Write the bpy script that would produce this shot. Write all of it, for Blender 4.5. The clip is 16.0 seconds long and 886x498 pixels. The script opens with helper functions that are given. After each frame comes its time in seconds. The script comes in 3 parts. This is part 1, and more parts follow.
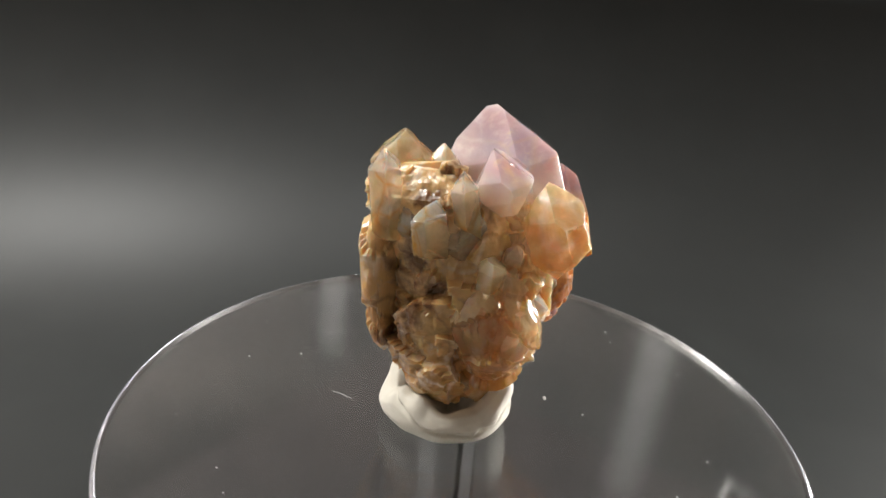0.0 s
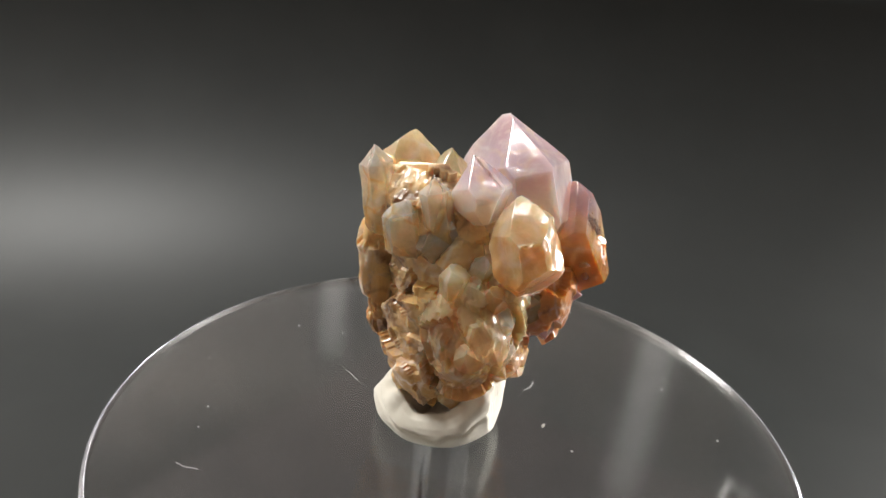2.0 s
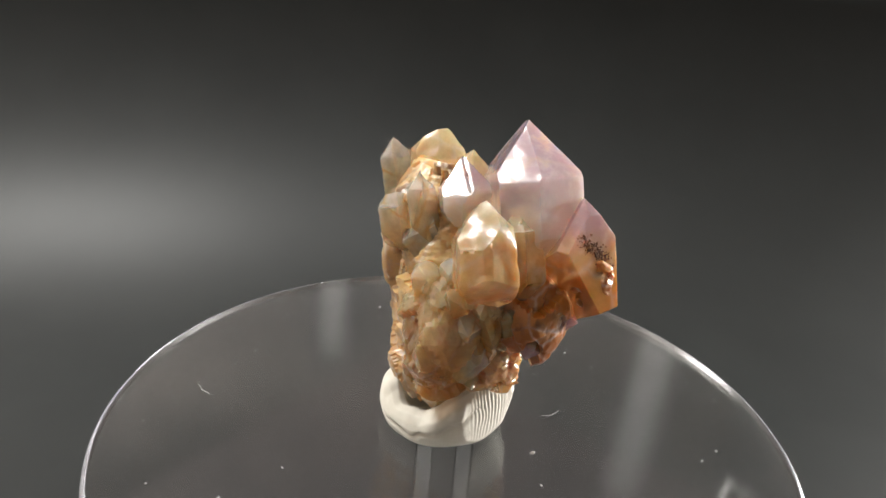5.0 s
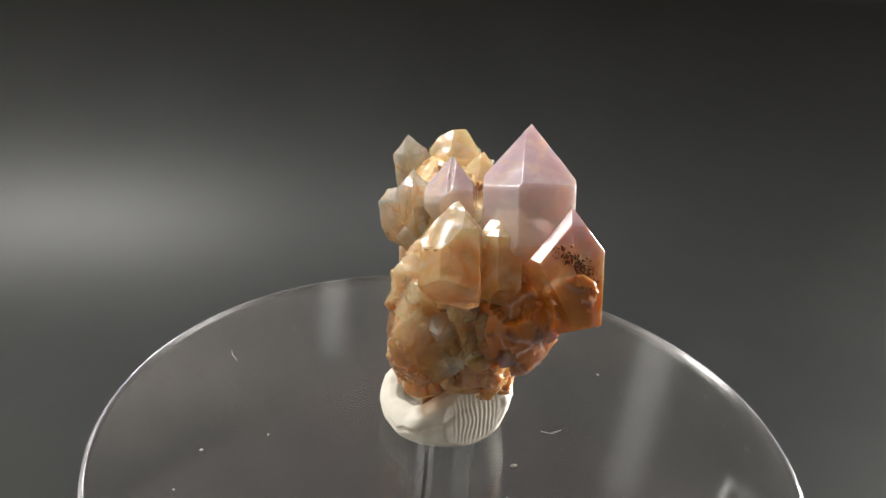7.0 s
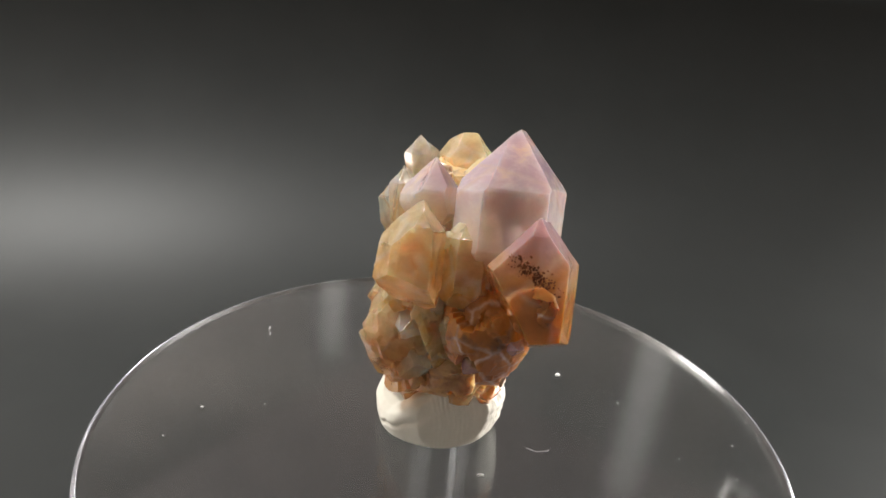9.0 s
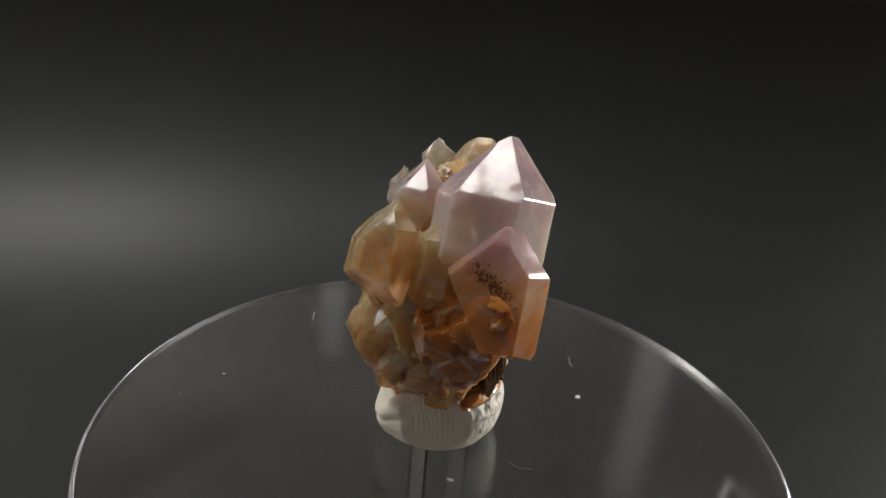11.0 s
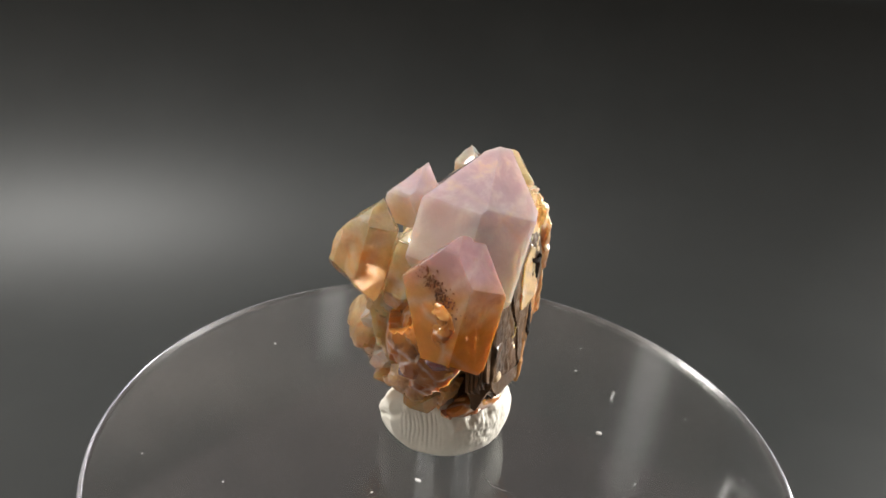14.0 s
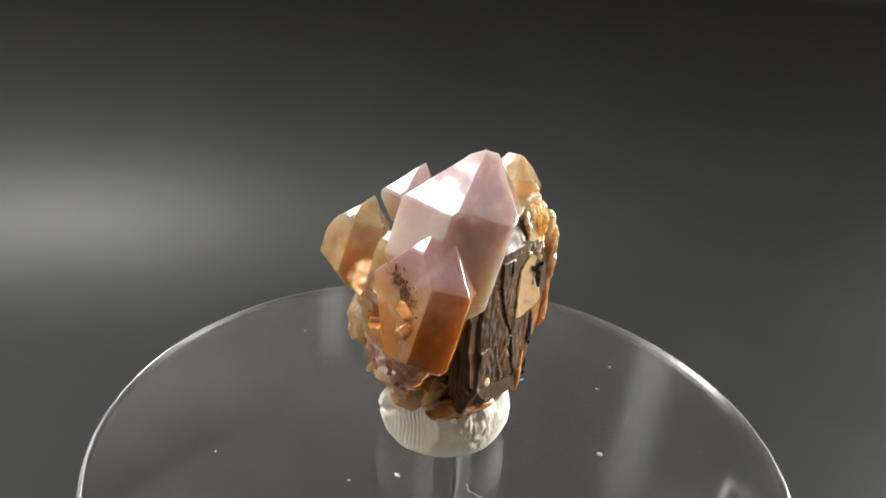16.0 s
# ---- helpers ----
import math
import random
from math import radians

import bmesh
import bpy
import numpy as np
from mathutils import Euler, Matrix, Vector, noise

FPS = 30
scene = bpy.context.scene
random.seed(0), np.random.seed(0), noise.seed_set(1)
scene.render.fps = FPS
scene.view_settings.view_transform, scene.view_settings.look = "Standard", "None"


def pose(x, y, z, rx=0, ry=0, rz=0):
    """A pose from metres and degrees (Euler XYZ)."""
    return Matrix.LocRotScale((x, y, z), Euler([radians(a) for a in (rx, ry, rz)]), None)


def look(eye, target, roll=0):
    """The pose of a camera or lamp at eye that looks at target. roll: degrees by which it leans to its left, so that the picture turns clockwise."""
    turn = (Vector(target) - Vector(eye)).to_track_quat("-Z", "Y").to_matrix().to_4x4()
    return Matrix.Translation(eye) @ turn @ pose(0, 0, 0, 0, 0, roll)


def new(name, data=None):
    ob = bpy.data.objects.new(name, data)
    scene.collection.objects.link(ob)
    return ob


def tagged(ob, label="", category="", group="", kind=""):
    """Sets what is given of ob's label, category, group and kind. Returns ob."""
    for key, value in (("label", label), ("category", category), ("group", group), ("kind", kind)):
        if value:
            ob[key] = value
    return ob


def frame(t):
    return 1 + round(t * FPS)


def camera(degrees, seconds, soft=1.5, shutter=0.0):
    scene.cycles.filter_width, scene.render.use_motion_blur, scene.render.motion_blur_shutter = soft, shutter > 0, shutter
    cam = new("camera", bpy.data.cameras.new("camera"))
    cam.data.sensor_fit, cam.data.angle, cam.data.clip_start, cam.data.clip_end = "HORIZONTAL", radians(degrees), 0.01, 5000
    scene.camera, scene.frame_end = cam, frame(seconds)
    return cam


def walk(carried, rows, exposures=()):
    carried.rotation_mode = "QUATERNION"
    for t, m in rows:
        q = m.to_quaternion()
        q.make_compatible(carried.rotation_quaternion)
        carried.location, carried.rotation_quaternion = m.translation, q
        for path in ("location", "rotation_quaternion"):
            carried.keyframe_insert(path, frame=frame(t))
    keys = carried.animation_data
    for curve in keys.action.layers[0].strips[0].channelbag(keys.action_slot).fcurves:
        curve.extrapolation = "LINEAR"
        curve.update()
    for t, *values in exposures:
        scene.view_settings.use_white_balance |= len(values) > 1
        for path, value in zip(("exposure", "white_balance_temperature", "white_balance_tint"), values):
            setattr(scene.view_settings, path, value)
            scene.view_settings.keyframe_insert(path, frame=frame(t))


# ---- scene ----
U = 0.1                       # all plans below are in decimetres
cam = camera(65, 16.0, soft=1.6)

# the camera stands still before the turning display stand
EYE = Vector((0.0, -1.2272, 0.2928)) * U


def camera_pose():
    depress, yaw, roll = radians(13.42), -0.01316, -0.05723
    right = Vector((1, 0, 0))
    fwd = Vector((0, math.cos(depress), -math.sin(depress)))
    up = Vector((0, math.sin(depress), math.cos(depress)))
    tilt = -0.14043
    # axes of the lens after its pan, tilt and lean
    r1 = right * math.cos(yaw) - fwd * math.sin(yaw)
    f1 = right * math.sin(yaw) + fwd * math.cos(yaw)
    u2 = up * math.cos(tilt) - f1 * math.sin(tilt)
    f2 = up * math.sin(tilt) + f1 * math.cos(tilt)
    r3 = r1 * math.cos(roll) - u2 * math.sin(roll)
    u3 = r1 * math.sin(roll) + u2 * math.cos(roll)
    m = Matrix((r3, u3, -f2)).transposed().to_4x4()
    m.translation = EYE
    return m


POSE = camera_pose()
walk(cam, [(0.0, POSE), (16.0, POSE)],
     exposures=[(0.0, 0.0), (9.2, 0.0), (10.4, -0.6), (11.3, -1.25), (12.0, -1.3), (12.5, -1.15), (13.0, -0.5), (13.5, -0.15), (14.2, 0.0), (16.0, 0.0)])

# the turn of the stand: seconds, degrees, sideways and upward sway in metres
TURN = [(0.0, 72.57, 0.00092, 0.00178),
        (0.5, 66.44, 0.00073, 0.00146),
        (1.0, 60.31, 0.00021, 0.00163),
        (1.5, 54.37, -0.00045, 0.00103),
        (2.0, 48.77, -0.00056, 0.00080),
        (2.5, 43.66, -0.00031, 0.00080),
        (3.0, 38.86, 0.00013, 0.00056),
        (3.5, 34.08, 0.00017, 0.00115),
        (4.0, 29.52, -0.00022, 0.00083),
        (4.5, 25.43, -0.00000, 0.00079),
        (5.0, 21.42, 0.00022, 0.00076),
        (5.5, 17.48, 0.00044, 0.00072),
        (6.0, 13.57, 0.00067, 0.00067),
        (6.5, 9.70, 0.00089, 0.00060),
        (7.0, 5.40, 0.00032, 0.00070),
        (7.5, 1.18, 0.00012, 0.00056),
        (8.0, -2.98, -0.00028, 0.00063),
        (8.5, -6.95, -0.00070, 0.00069),
        (9.0, -10.96, -0.00079, 0.00029),
        (9.5, -14.91, -0.00082, 0.00017),
        (10.0, -18.83, -0.00085, 0.00003),
        (10.5, -22.69, -0.00088, -0.00012),
        (11.0, -26.48, -0.00090, -0.00029),
        (11.5, -30.20, -0.00092, -0.00047),
        (12.0, -33.72, -0.00087, -0.00091),
        (12.5, -37.24, -0.00061, -0.00112),
        (13.0, -40.37, 0.00015, -0.00154),
        (13.5, -43.62, 0.00079, -0.00135),
        (14.0, -46.87, 0.00050, -0.00153),
        (14.5, -49.86, 0.00023, -0.00176),
        (15.0, -52.81, 0.00022, -0.00167),
        (15.5, -55.74, 0.00032, -0.00179),
        (16.0, -58.39, 0.00045, -0.00196)]

# ---- world and lamps ----
world = bpy.data.worlds.new("room_air")
scene.world = world
world.use_nodes = True
world.node_tree.nodes["Background"].inputs[0].default_value = (0.9, 0.95, 1.0, 1)
world.node_tree.nodes["Background"].inputs[1].default_value = 0.05


def area_lamp(name, at, target, size, power, colour, size_y=None):
    data = bpy.data.lights.new(name, "AREA")
    data.energy, data.color, data.size = power, colour, size * U
    if size_y:
        data.shape, data.size_y = "RECTANGLE", size_y * U
    ob = new(name, data)
    ob.matrix_world = look(Vector(at) * U, Vector(target) * U)
    return ob


# a long ceiling panel left of the stand, a small one over it, and a lamp at its right
panel = area_lamp("ceiling_lamp", (0, 0, 0), (0, 0, -1), 6.6, 53.0, (1.0, 0.985, 0.95), 3.8)
panel.matrix_world = pose(-1.11, 0.38, 1.46)
overhead = area_lamp("ceiling_spot", (0, 0, 0), (0, 0, -1), 3.4, 9.0, (1.0, 0.985, 0.95), 3.4)
overhead.matrix_world = pose(-0.06, 0.20, 1.46)
side = area_lamp("side_lamp", (6.4, 3.0, 0.6), (0, 0, -0.2), 2.2, 2.2, (1.0, 0.97, 0.93))
side.data.spread = radians(75)      # beam narrowed to keep its light off the sheet

# ---- materials ----
# the cluster's own space carries the stains of its stone, so they run on from piece to piece
CLUSTER = new("crystal_cluster")
CLUSTER.empty_display_size = 0.005
tagged(CLUSTER, "amethyst and iron-stained quartz crystal cluster held in white putty", "mineral specimen")


def material(name):
    m = bpy.data.materials.new(name)
    m.use_nodes = True
    nt = m.node_tree
    return m, nt, nt.nodes["Principled BSDF"]


def node(nt, kind, **values):
    n = nt.nodes.new(kind)
    for key, value in values.items():
        n.inputs[key.replace("_", " ")].default_value = value
    return n


def ramp(nt, src, stops):
    n = nt.nodes.new("ShaderNodeValToRGB")
    while len(n.color_ramp.elements) < len(stops):
        n.color_ramp.elements.new(0.5)
    for el, (pos, col) in zip(n.color_ramp.elements, stops):
        el.position, el.color = pos, (*col, 1)
    nt.links.new(src, n.inputs[0])
    return n.outputs[0]


def mix(nt, fac, a, b, mode="MIX"):
    n = nt.nodes.new("ShaderNodeMix")
    n.data_type, n.blend_type = "RGBA", mode
    for sock, value in ((n.inputs[0], fac), (n.inputs[6], a), (n.inputs[7], b)):
        if isinstance(value, (int, float)):
            sock.default_value = value
        elif isinstance(value, tuple):
            sock.default_value = (*value, 1)
        else:
            nt.links.new(value, sock)
    return n.outputs[2]


def noise_tex(nt, scale, detail=4, rough=0.55, kind="Object", distort=0.0, space=None):
    co = nt.nodes.new("ShaderNodeTexCoord")
    co.object = space
    n = node(nt, "ShaderNodeTexNoise", Scale=scale, Detail=detail, Roughness=rough, Distortion=distort)
    nt.links.new(co.outputs[kind], n.inputs["Vector"])
    return n.outputs["Fac"]


def bump(nt, bsdf, height, strength, distance):
    n = node(nt, "ShaderNodeBump", Strength=strength, Distance=distance)
    nt.links.new(height, n.inputs["Height"])
    nt.links.new(n.outputs[0], bsdf.inputs["Normal"])


def quartz(name, tipcol, midcol, basecol, stain, stain_at=0.56, zone=(0.28, 0.5, 0.68), clear=0.5, veil_amount=0.4, glass=0.42, seam_scale=70.0, seam_amount=0.55, chip_amount=0.12, haze=0.3, coat=0.14, relief=0.3, gloss=1.0, scatter=0.008):
    """Translucent quartz: a colour zone towards the tip, cloudy veils, iron stains along the cracks, clear windows between."""
    m, nt, b = material(name)
    co = nt.nodes.new("ShaderNodeTexCoord")
    sep = nt.nodes.new("ShaderNodeSeparateXYZ")
    nt.links.new(co.outputs["Generated"], sep.inputs[0])
    n1 = noise_tex(nt, 55, 5, 0.58, distort=0.3, space=CLUSTER)
    n2 = noise_tex(nt, 210, 6, 0.66, distort=0.3, space=CLUSTER)
    n3 = noise_tex(nt, 900, 4, 0.6, space=CLUSTER)
    height = mix(nt, 0.4, sep.outputs[2], n1)
    body = ramp(nt, height, [(zone[0], basecol), (zone[1], midcol), (zone[2], tipcol)])
    veil = ramp(nt, n2, [(0.52, (0, 0, 0)), (0.66, (veil_amount,) * 3)])
    body = mix(nt, veil, body, (0.88, 0.82, 0.76))
    both = mix(nt, 0.4, n1, n2)
    mask = ramp(nt, both, [(stain_at, (0, 0, 0)), (stain_at + 0.09, (1, 1, 1))])
    col = mix(nt, mask, body, stain)
    # healed cracks: thin pale or rusty seams, and broken facets that catch the light
    place = nt.nodes.new("ShaderNodeTexCoord")
    place.object = CLUSTER
    warp = node(nt, "ShaderNodeVectorMath")
    warp.operation = "MULTIPLY_ADD"
    wob = node(nt, "ShaderNodeTexNoise", Scale=160.0, Detail=4.0)
    nt.links.new(place.outputs["Object"], wob.inputs["Vector"])
    nt.links.new(wob.outputs["Color"], warp.inputs[0])
    warp.inputs[1].default_value = (0.0035, 0.0035, 0.0035)
    nt.links.new(place.outputs["Object"], warp.inputs[2])
    seams = node(nt, "ShaderNodeTexVoronoi", Scale=seam_scale)
    seams.feature = "DISTANCE_TO_EDGE"
    nt.links.new(warp.outputs[0], seams.inputs["Vector"])
    chips = node(nt, "ShaderNodeTexVoronoi", Scale=seam_scale * 1.7)
    nt.links.new(warp.outputs[0], chips.inputs["Vector"])
    gate = ramp(nt, n1, [(0.44, (0, 0, 0)), (0.56, (1, 1, 1))])
    seam = ramp(nt, seams.outputs["Distance"], [(0.0, (seam_amount,) * 3), (0.055, (0, 0, 0))])
    col = mix(nt, mix(nt, 1.0, seam, gate, "MULTIPLY"), col, stain)
    inv = ramp(nt, gate, [(0.0, (1, 1, 1)), (1.0, (0, 0, 0))])
    col = mix(nt, mix(nt, 1.0, seam, inv, "MULTIPLY"), col, (0.93, 0.89, 0.84))
    nt.links.new(col, b.inputs["Base Color"])
    # cloudy inside, polished crystal faces outside
    b.inputs["Roughness"].default_value = haze
    b.inputs["IOR"].default_value = 1.54
    b.inputs["Coat Weight"].default_value = gloss
    b.inputs["Coat IOR"].default_value = 1.54
    nt.links.new(ramp(nt, n2, [(0.35, (0.02,) * 3), (0.7, (coat,) * 3)]), b.inputs["Coat Roughness"])
    b.inputs["Subsurface Weight"].default_value = 1.0
    b.inputs["Subsurface Radius"].default_value = (1.0, 0.72, 0.55)
    b.inputs["Subsurface Scale"].default_value = scatter
    b.inputs["Transmission Weight"].default_value = glass
    bump(nt, b, mix(nt, chip_amount, mix(nt, 0.25, n2, n3), chips.outputs["Distance"]), relief, 0.0008)
    nt.links.new(b.inputs["Normal"].links[0].from_socket, b.inputs["Coat Normal"])
    if clear:
        # clear windows: light passes tinted between the cloudy zones
        clean = nt.nodes.new("ShaderNodeBsdfTransparent")
        nt.links.new(mix(nt, 0.45, col, (1.0, 0.97, 0.94)), clean.inputs[0])
        see = ramp(nt, both, [(0.40, (min(1.0, clear * 1.35),) * 3), (0.60, (clear * 0.5,) * 3)])
        blend = nt.nodes.new("ShaderNodeMixShader")
        nt.links.new(see, blend.inputs[0])
        nt.links.new(b.outputs[0], blend.inputs[1])
        nt.links.new(clean.outputs[0], blend.inputs[2])
        nt.links.new(blend.outputs[0], nt.nodes["Material Output"].inputs[0])
    return m


AMETHYST = quartz("amethyst", (0.66, 0.51, 0.58), (0.87, 0.76, 0.73), (0.90, 0.74, 0.56), (0.88, 0.64, 0.38), 0.58, clear=0.24, glass=0.32, seam_amount=0.3, relief=0.12, chip_amount=0.08, coat=0.07, haze=0.16)
ORANGE = quartz("iron_stained_quartz", (0.66, 0.46, 0.52), (0.86, 0.54, 0.22), (0.70, 0.31, 0.04), (0.38, 0.12, 0.008), 0.515, (0.42, 0.53, 0.64), clear=0.36, veil_amount=0.06, glass=0.4, seam_amount=0.35, relief=0.14, chip_amount=0.08, coat=0.08, haze=0.16, scatter=0.003)
HONEY = quartz("honey_quartz", (0.92, 0.76, 0.50), (0.88, 0.62, 0.30), (0.80, 0.46, 0.14), (0.78, 0.32, 0.02), 0.54, clear=0.39, glass=0.42, seam_amount=0.5, relief=0.3, haze=0.18, scatter=0.005)
CLEAR = quartz("clear_quartz", (0.93, 0.87, 0.78), (0.90, 0.78, 0.62), (0.84, 0.59, 0.29), (0.84, 0.42, 0.06), 0.56, clear=0.48, veil_amount=0.6, seam_scale=110.0, seam_amount=0.6, chip_amount=0.4, haze=0.12, glass=0.45)
MATRIX = quartz("stained_matrix", (0.80, 0.56, 0.28), (0.70, 0.43, 0.16), (0.60, 0.31, 0.08), (0.30, 0.10, 0.012), 0.52, clear=0.15, glass=0.35, seam_scale=100.0, chip_amount=0.4, coat=0.35, gloss=0.5, scatter=0.004)
RUST = quartz("rusty_quartz", (0.60, 0.28, 0.06), (0.48, 0.18, 0.025), (0.32, 0.10, 0.012), (0.09, 0.028, 0.008), 0.52, clear=0.0, veil_amount=0.1, glass=0.2, seam_scale=120.0, chip_amount=0.5, coat=0.35, gloss=0.5, scatter=0.002)
GRAIN = quartz("grain_quartz", (0.90, 0.70, 0.42), (0.84, 0.56, 0.25), (0.76, 0.43, 0.12), (0.58, 0.21, 0.02), 0.53, clear=0.45, seam_scale=110.0, chip_amount=0.4, glass=0.55, haze=0.18, scatter=0.004)
EARTH = quartz("earthy_matrix", (0.76, 0.54, 0.27), (0.64, 0.42, 0.18), (0.52, 0.30, 0.10), (0.20, 0.10, 0.035), 0.54, clear=0.0, glass=0.15, seam_scale=90.0, chip_amount=0.5, coat=0.35, gloss=0.5, scatter=0.002)
VEIL_PALE = quartz("pale_inclusion", (0.80, 0.72, 0.76), (0.92, 0.87, 0.84), (0.90, 0.80, 0.68), (0.88, 0.62, 0.34), 0.58, clear=0.35, veil_amount=0.8, glass=0.1)
VEIL_WARM = quartz("warm_inclusion", (0.92, 0.72, 0.42), (0.88, 0.54, 0.18), (0.76, 0.36, 0.05), (0.56, 0.18, 0.01), 0.54, clear=0.35, veil_amount=0.5, glass=0.1)


def plain(name, col, col2, scale, rough, metal=0.0, relief=0.0):
    m, nt, b = material(name)
    n = noise_tex(nt, scale, 6, 0.6)
    nt.links.new(ramp(nt, n, [(0.3, col), (0.7, col2)]), b.inputs["Base Color"])
    b.inputs["Roughness"].default_value, b.inputs["Metallic"].default_value = rough, metal
    if relief:
        bump(nt, b, n, relief, 0.0006)
    return m


def mica():
    m, nt, b = material("dark_mica")
    co = nt.nodes.new("ShaderNodeTexCoord")
    co.object = CLUSTER
    lay = nt.nodes.new("ShaderNodeMapping")
    lay.inputs["Scale"].default_value = (1.0, 1.0, 0.6)
    nt.links.new(co.outputs["Object"], lay.inputs["Vector"])
    streak = node(nt, "ShaderNodeTexNoise", Scale=75.0, Detail=7.0, Roughness=0.66, Distortion=0.5)
    nt.links.new(lay.outputs[0], streak.inputs["Vector"])
    n = streak.outputs["Fac"]
    f = noise_tex(nt, 420, 5, 0.6, space=CLUSTER)
    col = ramp(nt, mix(nt, 0.2, n, f), [(0.36, (0.018, 0.011, 0.006)), (0.50, (0.080, 0.042, 0.016)), (0.58, (0.13, 0.065, 0.022)), (0.64, (0.46, 0.20, 0.045))])
    nt.links.new(col, b.inputs["Base Color"])
    nt.links.new(ramp(nt, f, [(0.35, (0.3,) * 3), (0.65, (0.6,) * 3)]), b.inputs["Roughness"])
    b.inputs["Specular IOR Level"].default_value = 0.22
    bump(nt, b, f, 0.35, 0.0005)
    return m


MICA = mica()
VEIN = plain("orange_vein", (0.34, 0.13, 0.025), (0.62, 0.30, 0.08), 380, 0.45, 0, 0.5)
MICA_EDGE = plain("black_mica", (0.012, 0.012, 0.014), (0.09, 0.08, 0.075), 500, 0.22, 0, 0.8)
TAN = plain("tan_crust", (0.30, 0.19, 0.09), (0.56, 0.42, 0.25), 300, 0.7, 0, 0.7)
PUTTY = plain("white_putty", (0.59, 0.56, 0.48), (0.67, 0.64, 0.56), 220, 0.6, 0, 0.35)
SHEET = plain("black_sheet", (0.0225, 0.0242, 0.0238), (0.027, 0.029, 0.0285), 14, 0.45)
SHEET.node_tree.nodes["Principled BSDF"].inputs["Specular IOR Level"].default_value = 0.185
BASE = plain("dark_base", (0.006, 0.005, 0.005), (0.010, 0.009, 0.009), 40, 0.65)
WOOD = plain("floor_wood", (0.28, 0.19, 0.12), (0.40, 0.29, 0.19), 6, 0.5)
WALL = plain("room_wall", (0.46, 0.39, 0.33), (0.76, 0.72, 0.68), 3.5, 0.8)
# north wall: light and shade the disc mirrors, painted in as blotches
WALL_BLOTCHED = plain("mirrored_blotch_wall", (0.05, 0.042, 0.04), (0.50, 0.44, 0.41), 4.5, 0.8)
OXIDE = plain("iron_oxide", (0.05, 0.018, 0.006), (0.16, 0.06, 0.015), 900, 0.75, 0, 0.6)
LINT = plain("white_lint", (0.6, 0.6, 0.6), (0.8, 0.8, 0.8), 500, 0.7)


# added glow, no known source: makes the bright bands mirrored in the disc
def band_glow():
    m, nt, b = material("reflection_glow")
    b.inputs["Base Color"].default_value = (0.5, 0.5, 0.5, 1)
    b.inputs["Emission Color"].default_value = (1.0, 0.95, 0.9, 1)
    b.inputs["Emission Strength"].default_value = 0.8
    return m


BAND_GLOW = band_glow()
BAND_GLOW.cycles.emission_sampling = "NONE"


def acrylic(name, rough):
    m, nt, b = material(name)
    b.inputs["Base Color"].default_value = (0.97, 0.98, 0.985, 1)
    b.inputs["Roughness"].default_value = rough
    b.inputs["IOR"].default_value = 1.49
    b.inputs["Transmission Weight"].default_value = 1.0
    return m


ACRYLIC = acrylic("clear_acrylic", 0.09)
CLEAR_POST = acrylic("polished_acrylic", 0.0)


def frosted():
    m, nt, b = material("frosted_rim")
    n = noise_tex(nt, 420, 3)
    b.inputs["Base Color"].default_value = (0.86, 0.86, 0.92, 1)
    nt.links.new(ramp(nt, n, [(0.3, (0.08,) * 3), (0.7, (0.2,) * 3)]), b.inputs["Roughness"])
    b.inputs["IOR"].default_value = 1.49
    b.inputs["Transmission Weight"].default_value = 0.93
    return m


FROSTED = frosted()

# ---- building helpers ----


def link(name, bm, mat, smooth=False):
    me = bpy.data.meshes.new(name)
    bm.to_mesh(me)
    bm.free()
    me.materials.append(mat)
    if smooth:
        me.polygons.foreach_set("use_smooth", [True] * len(me.polygons))
    return new(name, me)


def part(name, bm, mat, parent, label="", smooth=False):
    ob = link(name, bm, mat, smooth)
    ob.parent = parent
    return tagged(ob, label)


def empty(name, at=(0, 0, 0)):
    ob = new(name)
    ob.empty_display_size = 0.005
    ob.location = at
    return ob


def lathe(profile, steps=96):
    """A body of revolution from (radius, height) pairs, closed at the axis where the radius is 0."""
    bm = bmesh.new()
    rings = []
    for r, z in profile:
        if r == 0:
            rings.append([bm.verts.new((0, 0, z * U))] * steps)
        else:
            rings.append([bm.verts.new((r * U * math.cos(a), r * U * math.sin(a), z * U))
                          for a in (2 * math.pi * k / steps for k in range(steps))])
    for lo, hi in zip(rings, rings[1:]):
        for k in range(steps):
            loop = []
            for v in (lo[k], lo[k - 1], hi[k - 1], hi[k]):
                if v not in loop:
                    loop.append(v)
            bm.faces.new(loop)
    bmesh.ops.recalc_face_normals(bm, faces=bm.faces)
    return bm


def cut(bm, normal, point):
    """Cut off what lies beyond the plane and close the wound."""
    geom = list(bm.verts) + list(bm.edges) + list(bm.faces)
    res = bmesh.ops.bisect_plane(bm, geom=geom, plane_co=point, plane_no=normal, clear_outer=True)
    edges = [e for e in res["geom_cut"] if isinstance(e, bmesh.types.BMEdge) and e.is_valid]
    if len(edges) > 2:
        bmesh.ops.contextual_create(bm, geom=edges)


def crystal_axes(axis, turn=-73.0):
    c = Vector(axis).normalized()
    x = Vector((math.cos(radians(turn)), math.sin(radians(turn)), 0))
    x = (x - c * x.dot(c)).normalized()
    return c, x, c.cross(x)


